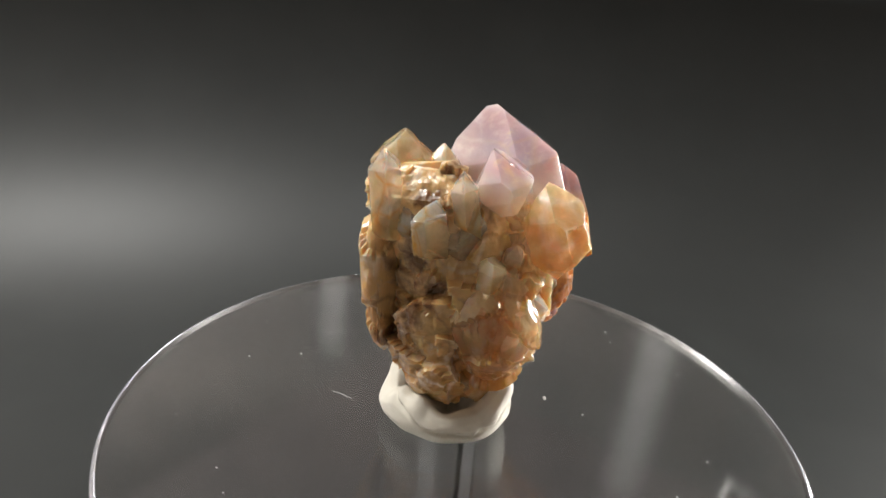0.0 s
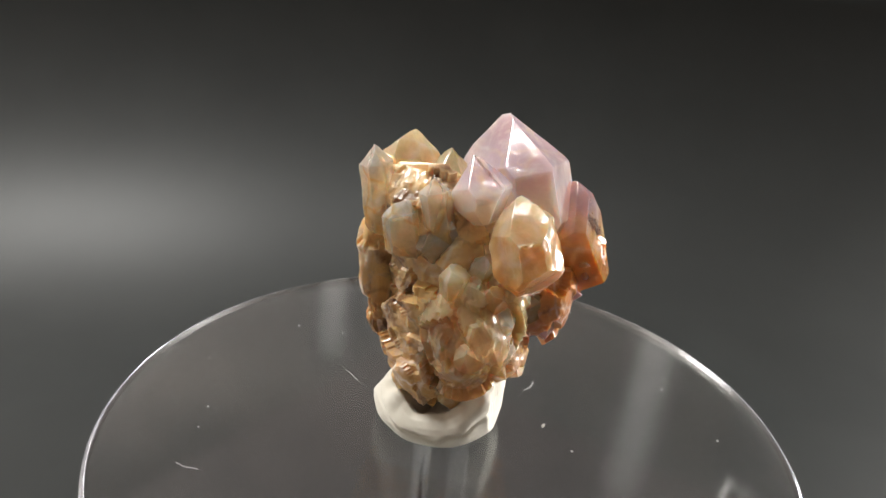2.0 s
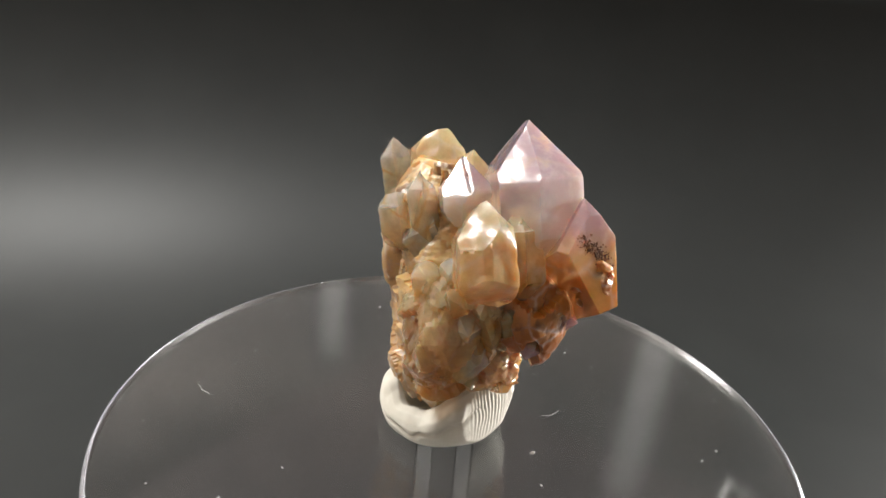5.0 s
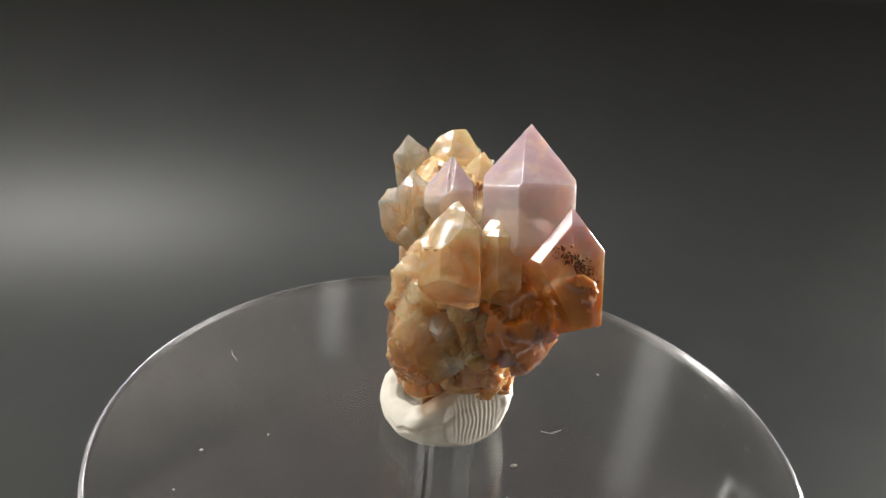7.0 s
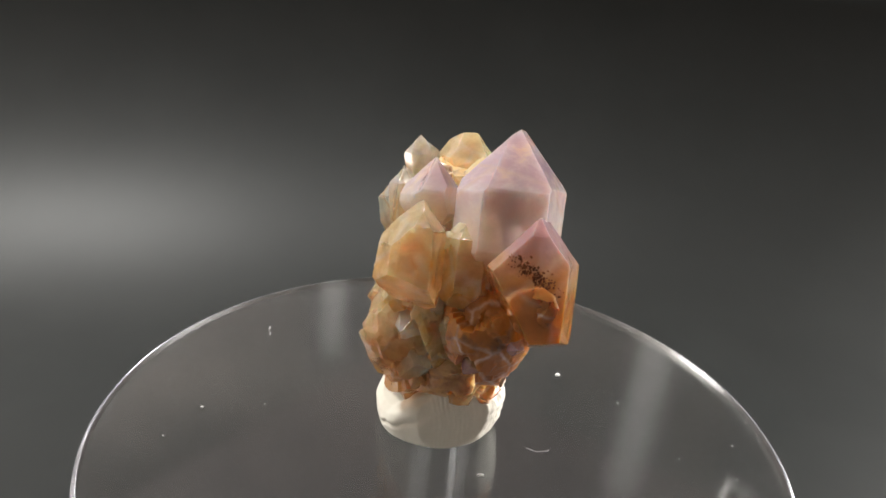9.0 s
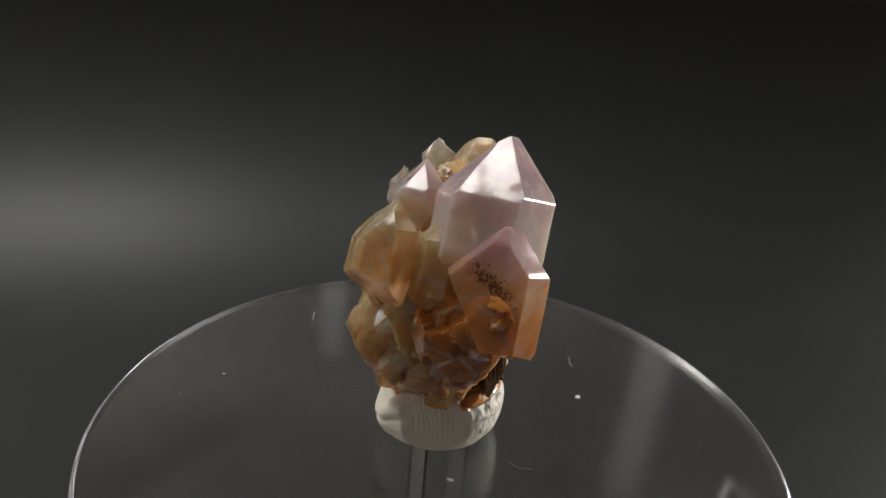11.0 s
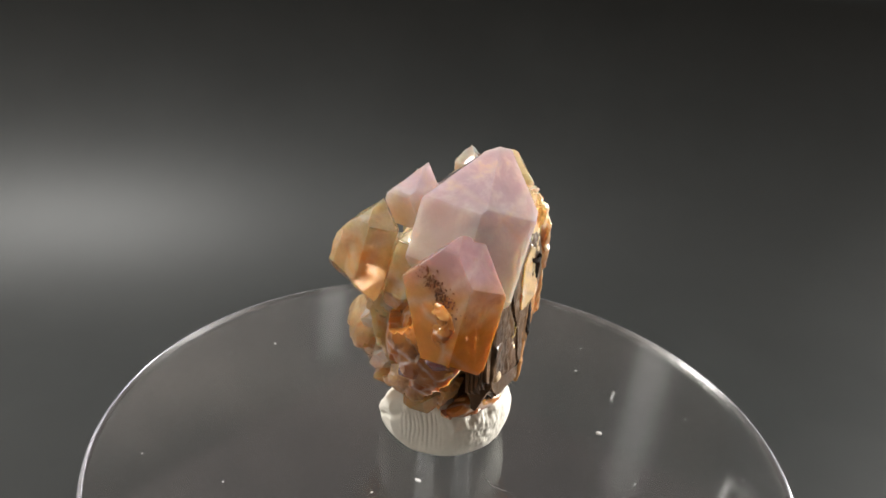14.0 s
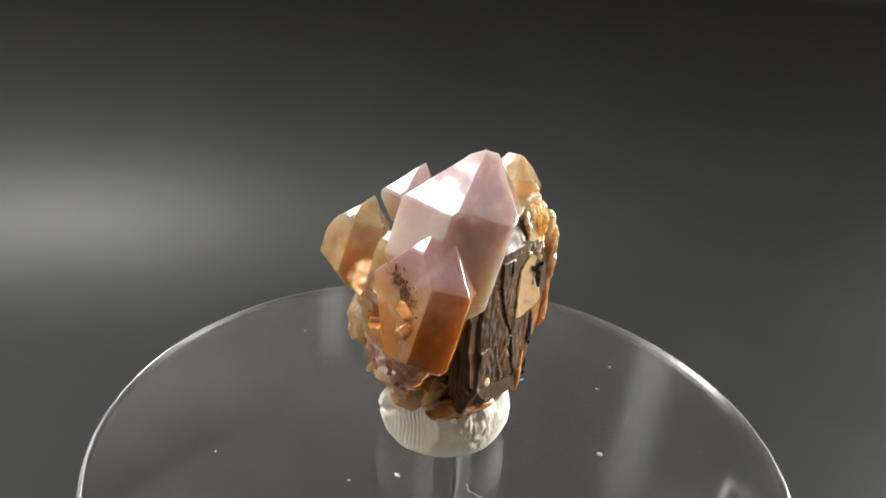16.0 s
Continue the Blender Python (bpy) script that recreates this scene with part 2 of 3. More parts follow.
def crystal_mesh(tip, axis, sides, length, turn=-73.0, slope=51.8, tips=(0, 0, 0, 0, 0, 0), lower=None, bevel=0.00025, cuts=(), chips=6, deep=()):
    """A quartz crystal: six prism faces at their own distances from the axis, six tip faces, a broken or pointed lower end."""
    c, x, y = crystal_axes(axis, turn)
    t = Vector(tip) * U
    bm = bmesh.new()
    bmesh.ops.create_cube(bm, size=1.6 * U, matrix=Matrix.Translation(t - c * 0.3 * U))
    s, k = math.sin(radians(slope)), math.cos(radians(slope))
    for i in range(6):
        a = radians(60 * i)
        side = x * math.cos(a) + y * math.sin(a)
        cut(bm, side, t + side * sides[i] * U)
        n = side * s + c * k
        cut(bm, n, t + n * tips[i] * U)
        if lower:
            n = side * 0.8 - c * 0.6
            cut(bm, n, t - c * length * U + n * lower * U * (0.6 + 0.25 * ((i * 7) % 3)))
    cut(bm, -c, t - c * length * U)
    for n, at in cuts:
        cut(bm, Vector(n).normalized(), Vector(at) * U)
    mid = sum((v.co for v in bm.verts), Vector()) / len(bm.verts)
    rng = random.Random(int(1000 * abs(sides[0] + 3 * length + 7 * tip[0])))
    for k in range(len(deep) + chips):
        top = max(v.co.dot(c) for v in bm.verts)
        v = rng.choice([v for v in bm.verts if v.co.dot(c) < top - 0.22 * length * U]).co.copy()
        n = (v - mid).normalized() + 0.5 * Vector((rng.uniform(-1, 1), rng.uniform(-1, 1), rng.uniform(-1, 1)))
        n.normalize()
        cut(bm, n, v - n * (deep[k] if k < len(deep) else rng.uniform(0.02, 0.07)) * max(sides) * U)
    bmesh.ops.dissolve_limit(bm, angle_limit=0.01, verts=bm.verts, edges=bm.edges)
    bmesh.ops.bevel(bm, geom=list(bm.edges), offset=bevel * U * 4, segments=1, affect="EDGES", clamp_overlap=True)
    bmesh.ops.recalc_face_normals(bm, faces=bm.faces)
    return bm


def weather(bm, amount):
    """Wavy, worn crystal faces between edges that stay crisp."""
    sharp = [e for e in bm.edges if len(e.link_faces) == 2 and e.calc_face_angle() > 0.35]
    for e in sharp:
        e.smooth = False
    bmesh.ops.triangulate(bm, faces=bm.faces)
    for _ in range(5):
        long = [e for e in bm.edges if e.calc_length() > 0.0011]
        if not long:
            break
        bmesh.ops.subdivide_edges(bm, edges=long, cuts=1)
        bmesh.ops.triangulate(bm, faces=[f for f in bm.faces if len(f.verts) > 3])
    bm.normal_update()
    for v in bm.verts:
        q = v.co / U
        v.co += v.normal * U * amount * (noise.noise(q * 14) + 0.5 * noise.noise(q * 34) + 0.18 * noise.noise(q * 90))
    return bm


# ---- the setting ----


def backdrop():
    """A black sheet that lies under the stand and sweeps up behind it."""
    bm = bmesh.new()
    line = [(-8, -1.75), (-4, -1.75), (0, -1.75), (2.0, -1.75)]
    for k in range(1, 43):
        a = radians(2.0 * k)
        line.append((2.0 + 2.2 * math.sin(a), -1.75 + 2.2 * (1 - math.cos(a))))
    line.append((line[-1][0] + 0.03, 0.62))
    xs = [-9 + k for k in range(19)]
    grid = [[bm.verts.new((x * U, y * U, z * U)) for x in xs] for y, z in line]
    for a, b in zip(grid, grid[1:]):
        for k in range(len(xs) - 1):
            bm.faces.new((a[k], a[k + 1], b[k + 1], b[k]))
    ob = link("backdrop", bm, SHEET, True)
    ob.modifiers.new("thick", "SOLIDIFY").thickness = 0.0008
    return tagged(ob, "plain black sheet swept up behind the display stand", "backdrop", kind="structure")


backdrop()


def display_stand():
    stand = empty("display_stand")
    tagged(stand, "clear acrylic turntable display stand with round disc top", "display stand")
    z = -0.570
    h = 0.035
    disc = part("disc", lathe([(0, z), (0.688, z), (0.688, z - h), (0, z - h)], 160), ACRYLIC, stand, "clear acrylic disc", True)
    disc.visible_shadow = False
    flat = disc.data
    flat.polygons.foreach_set("use_smooth", [False] * len(flat.polygons))
    rim = lathe([(0.6885, z), (0.693, z - 0.0015), (0.697, z - 0.006), (0.699, z - 0.012), (0.699, z - h + 0.012),
                 (0.697, z - h + 0.006), (0.693, z - h + 0.0015), (0.6885, z - h), (0.6885, z)], 200)
    rim = part("rim", rim, FROSTED, stand, "polished rim of the disc", True)
    rim.visible_shadow = False
    for piece in (disc, rim):
        piece.location = (0, -0.012 * U, 0)
    post = lathe([(0, z - h - 0.006), (0.066, z - h - 0.006), (0.066, -1.40), (0, -1.40)], 8)
    part("post", post, CLEAR_POST, stand, "clear eight-sided acrylic post")
    foot = lathe([(0, -1.40), (0.30, -1.40), (0.32, -1.42), (0.32, -1.744), (0, -1.744)], 64)
    part("foot", foot, BASE, stand, "low round black foot")
    return stand


STAND = display_stand()


def putty():
    """A kneaded lump: pinched walls round a hollow, folds, and ridges pressed in by fingers."""
    bm = bmesh.new()
    steps, rings = 480, []
    prof = [(0.0, -0.571), (0.05, -0.571), (0.085, -0.570), (0.100, -0.562), (0.110, -0.548), (0.116, -0.53), (0.119, -0.51),
            (0.119, -0.49), (0.114, -0.47), (0.104, -0.457), (0.09, -0.453), (0.076, -0.462), (0.06, -0.48), (0.0, -0.49)]
    fine = []
    for (r0, z0), (r1, z1) in zip(prof, prof[1:]):
        for k in range(5):
            w = k / 5
            fine.append((r0 * (1 - w) + r1 * w, z0 * (1 - w) + z1 * w))
    fine.append(prof[-1])
    for r, z in fine:
        r = max(r, 0.001)
        ring = []
        for k in range(steps):
            a = 2 * math.pi * k / steps
            up = max(0.0, min(1.0, (z + 0.571) / 0.1))
            lip = max(0.0, math.cos(a - radians(205))) ** 3
            # flat pressed sides and a low front lip
            rr = r * (1.14 + 0.03 * math.cos(2 * (a - radians(105))) + 0.04 * noise.noise(Vector((math.cos(a) * 2, math.sin(a) * 2, z * 14))))
            side = 0.025 * max(0.0, math.cos(a + radians(72))) ** 4 - 0.045 * max(0.0, math.cos(a - radians(108))) ** 4
            zz = z + (side - 0.055 * lip) * up + 0.012 * up * noise.noise(Vector((math.cos(a) * 3, math.sin(a) * 3, 5)))
            p = Vector((rr * math.cos(a), rr * math.sin(a), zz))
            # a thumb has flattened one side and left its print there
            press = Vector((math.cos(radians(-66)), math.sin(radians(-66)), 0))
            past = p.x * press.x + p.y * press.y - 0.119
            flat = max(0.0, min(1.0, past / 0.006))
            if past > 0:
                p -= Vector((press.x, press.y, 0)) * past * 0.9
            along = -p.x * press.y + p.y * press.x
            spot = max(0.0, 1 - (along / 0.055) ** 2) * max(0.0, min(1.0, 1.2 + 3 * noise.noise(p * 16)))
            wobble = 0.006 * noise.noise(p * 25)
            prints = 0.0015 * spot * math.sin(2 * math.pi * (along + wobble + 2.2 * (p.z + 0.49) ** 2 + 0.12 * p.z) / 0.0095) * flat
            # one long twist where the lump was rolled over, and soft dents
            twist = p.z + 0.512 + 0.030 * math.sin(2 * a + 0.6) + 0.010 * noise.noise(p * 30)
            crease = -0.011 * math.exp(-(twist / 0.0042) ** 2) * max(0.0, math.cos(a - radians(200))) ** 0.5
            crease += 0.006 * noise.noise(Vector((p.x * 22, p.y * 22, p.z * 30))) * (1 - flat)
            torn = max(0.0, math.cos(a - radians(-12))) ** 6
            rough = 0.0045 * torn * (noise.noise(Vector((p.x * 60, p.y * 60, p.z * 90))) + 0.6 * noise.noise(p * 170))
            grow = 1 + (crease * up + prints * up + rough * up) / max(r, 0.05)
            ring.append(bm.verts.new((p.x * grow * U, p.y * grow * U, max(zz, -0.571) * U)))
        rings.append(ring)
    for lo, hi in zip(rings, rings[1:]):
        for k in range(steps):
            bm.faces.new((lo[k], hi[k], hi[k - 1], lo[k - 1]))
    bm.faces.new(rings[0])
    bm.faces.new(rings[-1][::-1])
    bmesh.ops.recalc_face_normals(bm, faces=bm.faces)
    ob = link("putty", bm, PUTTY, True)
    return tagged(ob, "kneaded off-white putty lump holding the crystal cluster", "putty")


PUTTY_LUMP = putty()

# ---- the crystal cluster ----
C = (0.0, 0.31, 0.951)


LEVELS = [(-0.04, 0.0, 0.07, 0.05, 0.06), (-0.09, 0.0, 0.06, 0.095, 0.12), (-0.16, 0.01, 0.03, 0.11, 0.145),
          (-0.25, 0.015, 0.015, 0.118, 0.155), (-0.35, 0.01, 0.0, 0.115, 0.14), (-0.43, -0.005, 0.0, 0.095, 0.105),
          (-0.50, -0.01, -0.01, 0.06, 0.065)]


def level(z):
    """Centre and half widths of the matrix at the height z."""
    for lo, hi in zip(LEVELS, LEVELS[1:]):
        if hi[0] <= z <= lo[0]:
            w = (lo[0] - z) / (lo[0] - hi[0])
            return [a * (1 - w) + b * w for a, b in zip(lo[1:], hi[1:])]
    return LEVELS[-1][1:]


def roughen(bm, scale=1.0, seed=0.0):
    """Broken stone: every cell is a tilted flat chip at its own depth, with smaller chips and grain on top."""
    bm.normal_update()
    for v in bm.verts:
        p = v.co / U + Vector((seed, seed, seed))
        d = 0.012 * noise.noise(p * 8) + 0.0035 * noise.noise(p * 60) + 0.002 * noise.noise(p * 130)
        for freq, depth, tilt in ((8, 0.024, 0.27), (22, 0.007, 0.25)):
            at = noise.voronoi(p * freq)[1][0]
            lean = noise.cell_vector(at * 7.3) - Vector((0.5, 0.5, 0.5))
            d += depth * (noise.cell(at * 3.7) - 0.5) + tilt * lean.dot(p - at / freq)
        v.co += v.normal * d * U * scale


def matrix_body():
    bm = bmesh.new()
    rings = []
    fine, around = 110, 180
    for k in range(fine + 1):
        z = -0.04 - 0.46 * k / fine
        cx, cy, rx, ry = level(z)
        rings.append([bm.verts.new((U * (cx + rx * math.cos(a)), U * (cy + ry * math.sin(a)), U * z))
                      for a in (2 * math.pi * j / around for j in range(around))])
    for a, b in zip(rings, rings[1:]):
        for j in range(around):
            bm.faces.new((a[j], b[j], b[j - 1], a[j - 1]))
    bm.faces.new(rings[0][::-1])
    bm.faces.new(rings[-1])
    bmesh.ops.recalc_face_normals(bm, faces=bm.faces)
    roughen(bm)
    cut(bm, Vector((0.947, 0.32, 0.05)), Vector((0.947, 0.32, 0.05)) * 0.122 * U)
    return part("matrix", bm, EARTH, CLUSTER, "rusty brown quartz matrix")


def lump(name, at, size, mat, label, seed, scale=1.0):
    bm = bmesh.new()
    bmesh.ops.create_icosphere(bm, subdivisions=5, radius=1.0)
    for v in bm.verts:
        v.co = (Vector(at) + Vector([a * b for a, b in zip(v.co, size)])) * U
    roughen(bm, scale, seed)
    return part(name, bm, mat, CLUSTER, label)


matrix_body()
LUMPS = [
    ("rust_lump", (0.100, -0.128, -0.270), (0.085, 0.085, 0.105), RUST, "rust-brown iron crust", 2.0, 0.7),
    ("lower_lump", (0.02, -0.10, -0.385), (0.09, 0.075, 0.075), MATRIX, "", 5.0, 0.9),
    ("side_lump", (-0.055, -0.095, -0.33), (0.088, 0.085, 0.12), GRAIN, "", 9.0, 0.6),
    ("inner_lump", (0.055, -0.105, -0.19), (0.075, 0.075, 0.12), HONEY, "", 12.0, 0.8),
    ("front_lump", (-0.015, -0.11, -0.275), (0.09, 0.085, 0.125), HONEY, "", 23.0, 0.8),
    ("back_lump", (-0.020, 0.135, -0.250), (0.078, 0.040, 0.195), EARTH, "", 27.0, 0.4),
    ("upper_lump", (0.02, 0.075, -0.090), (0.065, 0.07, 0.04), HONEY, "", 7.0, 0.7),
]
for name, at, size, mat, label, seed, scale in LUMPS:
    lump(name, at, size, mat, label, seed, scale)

MAIN = [
    # tip, axis, six side distances, length, material, label, pointed lower end, tip offsets, extra cuts
    ((0.122, -0.02, 0.052), C, (0.090, 0.078, 0.082, 0.130, 0.075, 0.105), 0.30, AMETHYST, "large pale violet amethyst crystal", 0.03,
     (0.004, 0, 0.012, 0.040, 0, 0.012), [((0.3, -0.75, -0.6), (0.12, -0.19, -0.16))]),
    ((0.180, -0.140, -0.062), C, (0.033, 0.054, 0.080, 0.10, 0.10, 0.086), 0.245, ORANGE, "violet-tipped orange stained crystal", 0.03,
     (0.008, 0.0, 0.018, 0.015, 0.0, 0.010), [((-0.75, -0.5, -0.4), (0.110, -0.220, -0.118)), ((0.2, -0.5, -0.84), (0.215, -0.17, -0.272))]),
    ((-0.012, -0.172, -0.052), C, (0.038, 0.036, 0.046, 0.065, 0.056, 0.054), 0.185, HONEY, "orange and clear quartz crystal", 0.02,
     (0.008, 0.004, 0.012, 0.02, 0.012, 0), [((-0.1, -0.8, -0.6), (-0.01, -0.215, -0.2))]),
    ((-0.017, -0.060, 0.0), C, (0.055, 0.04, 0.045, 0.05, 0.042, 0.055), 0.12, AMETHYST, "small violet amethyst crystal", 0.02,
     (0.006, 0, 0, 0, 0, 0), []),
    ((-0.09, 0.115, -0.004), (-0.12, 0.05, 1), (0.028, 0.03, 0.036, 0.03, 0.028, 0.032), 0.17, CLEAR, "slim milky quartz crystal", 0.0,
     (0, 0.004, 0, 0, 0, 0.005), []),
    ((0.001, 0.130, 0.022), (0.0, 0.15, 1), (0.055, 0.05, 0.055, 0.05, 0.045, 0.05), 0.22, HONEY, "honey-coloured quartz crystal", 0.0,
     (0, 0.006, 0, 0, 0, 0.0), []),
    ((0.055, 0.05, -0.014), (0.1, 0.0, 1), (0.04, 0.04, 0.05, 0.04, 0.04, 0.04), 0.16, HONEY, "", 0.0, (0, 0, 0, 0, 0, 0), []),
    ((-0.082, -0.03, -0.032), (-0.1, 0.1, 1), (0.022, 0.024, 0.022, 0.022, 0.024, 0.022), 0.14, CLEAR, "", 0.0, (0, 0, 0, 0, 0, 0), []),
    ((-0.110, 0.03, -0.062), (-0.12, 0.1, 1), (0.034, 0.036, 0.034, 0.03, 0.036, 0.034), 0.15, CLEAR, "", 0.02, (0, 0, 0.01, 0, 0, 0), []),
    ((-0.085, -0.045, -0.085), (-0.2, -0.3, 1), (0.045, 0.04, 0.05, 0.045, 0.04, 0.05), 0.14, CLEAR, "", 0.02, (0.01, 0, 0, 0, 0, 0), []),
    ((-0.095, 0.065, -0.085), (-0.6, 0.1, 0.9), (0.03, 0.04, 0.03, 0.03, 0.04, 0.03), 0.12, CLEAR, "", 0.02, (0.01, 0, 0, 0, 0, 0), []),
    ((-0.090, -0.095, -0.165), (-0.15, -0.1, 1), (0.025, 0.025, 0.024, 0.025, 0.024, 0.025), 0.10, HONEY, "", 0.02, (0, 0, 0, 0, 0, 0), []),
    ((0.062, -0.13, -0.07), C, (0.035, 0.04, 0.04, 0.035, 0.04, 0.035), 0.16, HONEY, "", 0.02, (0, 0, 0, 0, 0, 0), []),
    ((-0.05, -0.135, -0.225), (-0.25, -0.45, 0.85), (0.05, 0.045, 0.05, 0.05, 0.045, 0.05), 0.18, HONEY, "", 0.0, (0.02, 0, 0.01, 0, 0, 0.02), []),
    ((-0.085, -0.055, -0.26), (-0.75, -0.35, 0.6), (0.05, 0.045, 0.05, 0.05, 0.045, 0.05), 0.16, CLEAR, "", 0.0, (0.02, 0, 0.01, 0, 0, 0.02), []),
    ((0.03, -0.135, -0.30), (0.1, -0.8, 0.5), (0.05, 0.05, 0.045, 0.05, 0.05, 0.045), 0.16, HONEY, "", 0.0, (0.02, 0, 0.01, 0.01, 0, 0.02), []),
    ((-0.08, -0.085, -0.42), (-0.4, -0.3, -0.8), (0.03, 0.03, 0.028, 0.03, 0.03, 0.03), 0.14, HONEY, "", 0.0, (0.01, 0, 0, 0, 0, 0), []),
    ((-0.05, -0.075, -0.495), (-0.2, -0.2, -0.95), (0.035, 0.03, 0.028, 0.03, 0.035, 0.03), 0.16, HONEY, "", 0.0, (0, 0, 0.01, 0, 0, 0), []),
]


for tip, axis, sides, length, mat, label, low, tips, cuts in MAIN:
    shape = crystal_mesh(tip, axis, sides, length, lower=low or None, tips=tips, cuts=cuts, chips=0 if mat in (AMETHYST, ORANGE) else 6, deep=(0.45, 0.4, 0.3, 0.3, 0.2, 0.2) if mat is CLEAR and not label else ())
    body = part("crystal", weather(shape, 0.0012 if mat in (AMETHYST, ORANGE) else 0.006), mat, CLUSTER, label, True)
    # healed fractures: thin wavy veils inside the larger crystals
    if not label:
        continue
    c, x, y = crystal_axes(axis)
    r = sum(sides) / 6
    rng = random.Random(int(5000 * abs(tip[0] + tip[1])))
    for k in range(3):
        mid = Vector(tip) - c * (1.2 * r + rng.uniform(0.15, 0.75) * (length - 1.4 * r)) + (x * rng.uniform(-0.3, 0.3) + y * rng.uniform(-0.3, 0.3)) * r
        face = (c * rng.uniform(-0.5, 1) + x * rng.uniform(-1, 1) + y * rng.uniform(-1, 1)).normalized()
        turn = face.to_track_quat("Z", "Y").to_matrix()
        veil = bmesh.new()
        bmesh.ops.create_icosphere(veil, subdivisions=4, radius=1.0)
        for v in veil.verts:
            p = v.co.copy()
            p.z = 0.03 * p.z + 0.22 * noise.noise(Vector((p.x * 1.6, p.y * 1.6, k * 5 + r * 90)))
            p.xy *= 1 + 0.4 * noise.noise(Vector((p.x * 2, p.y * 2, k * 7.0)))
            v.co = (mid + turn @ p * r * (0.42, 0.33, 0.25)[k]) * U
        part("inclusion", veil, VEIL_PALE if mat in (AMETHYST, CLEAR) else VEIL_WARM, body, "thin cloudy veil inside the crystal")


def small_crystals():
    """Stubby points that crust the front and lower sides of the matrix; few meshes, many objects."""
    rng = random.Random(11)
    shapes = []
    for mat in (GRAIN, CLEAR, HONEY, RUST, ORANGE):
        for k in range(4):
            sides = [0.20 + 0.14 * rng.random() for _ in range(6)]
            tips = [0.10 * rng.random() for _ in range(6)]
            bm = crystal_mesh((0, 0, 0), (0, 0, 1), sides, 0.62, tips=tips, bevel=0.006)
            for v in bm.verts:
                v.co += 0.05 * U * noise.noise_vector(v.co / U * 4 + Vector((k, k, k)))
            me = bpy.data.meshes.new("small_crystal")
            bm.to_mesh(me)
            bm.free()
            me.materials.append(mat)
            shapes.append((mat, me))
    spots = []
    while len(spots) < 12:
        z = -0.10 - 0.38 * rng.random()
        a = radians(rng.uniform(200, 340))
        cx, cy, rx, ry = level(z)
        at = Vector((cx + rx * math.cos(a), cy + ry * math.sin(a), z))
        if at.y > -0.01 and -0.40 < z < -0.16 and rng.random() < 0.75:
            continue
        spots.append((at, Vector((math.cos(a) / rx, math.sin(a) / ry, 0)).normalized()))
    while len(spots) < 44:
        _, mid, size, *_ = rng.choice(LUMPS[:5])
        d = Vector((rng.gauss(0, 1), rng.gauss(0, 1), rng.gauss(0, 1))).normalized()
        at = Vector([m + k * q for m, k, q in zip(mid, size, d)])
        cx, cy, rx, ry = level(at.z)
        if d.y > 0.2 or (d.x < -0.4 and at.y > -0.1) or ((at.x - cx) / rx) ** 2 + ((at.y - cy) / ry) ** 2 < 0.8:
            continue
        spots.append((at, d))
    for at, out in spots:
        # the rock stays clear of the putty but for its pointed lower front
        if at.z < -0.41 and at.x > -0.05:
            at = at + Vector((0, 0, 0.09))
        axis = (out + Vector((rng.uniform(-0.6, 0.6), rng.uniform(-0.6, 0.6), rng.uniform(-0.2, 0.9)))).normalized()
        pick = [me for mat, me in shapes if mat in ((RUST, ORANGE, GRAIN) if at.x > 0.05 else (GRAIN,) if rng.random() < 0.6 else (GRAIN, HONEY, CLEAR))]
        ob = new("small_crystal", rng.choice(pick))
        size = rng.uniform(0.06, 0.15)
        turn = axis.to_track_quat("Z", "Y").to_matrix().to_4x4()
        ob.parent = CLUSTER
        ob.matrix_basis = Matrix.Translation((at - axis * size * 0.02) * U) @ turn @ Matrix.Rotation(rng.uniform(0, 6.3), 4, "Z") @ Matrix.Diagonal((size, size, size, 1))


small_crystals()


def mica_plate():
    """Dark mica books: thin sheets stacked on the broken side of the matrix."""
    n = Vector((0.947, 0.32, 0.05)).normalized()
    s = Vector((-0.32, 0.947, 0)).normalized()
    rng = random.Random(4)
    outline = [(-0.13, -0.22), (-0.05, -0.13), (0.05, -0.11), (0.11, -0.13), (0.138, -0.18), (0.148, -0.22), (0.125, -0.32),
               (0.085, -0.42), (0.055, -0.468), (-0.05, -0.468), (-0.11, -0.40)]
    for k in range(5):
        bm = bmesh.new()
        grow = 1 - 0.035 * k
        depth = 0.098 + 0.0064 * k
        ring = []
        for (s0, z0), (s1, z1) in zip(outline, outline[1:] + outline[:1]):
            for j in range(6):
                w = j / 6
                ps, pz = s0 * (1 - w) + s1 * w, z0 * (1 - w) + z1 * w
                jig = 0.012 * noise.noise(Vector((ps * 30, pz * 30, k * 3.1))) + rng.uniform(-0.003, 0.003)
                ps, pz = 0.04 + (ps - 0.04) * (grow + jig * 4), -0.27 + (pz + 0.27) * (grow + jig * 1.5)
                ring.append((ps, pz))
        lo = [bm.verts.new((n * depth + s * ps + Vector((0, 0, pz))) * U) for ps, pz in ring]
        hi = [bm.verts.new((n * (depth + 0.0056) + s * (ps * 0.985) + Vector((0, 0, pz))) * U) for ps, pz in ring]
        bm.faces.new(lo[::-1])
        bm.faces.new(hi)
        for j in range(len(ring)):
            bm.faces.new((lo[j - 1], lo[j], hi[j], hi[j - 1]))
        bmesh.ops.recalc_face_normals(bm, faces=bm.faces)
        part("mica_sheet", bm, MICA, CLUSTER, "dark brown mica sheet")


mica_plate()


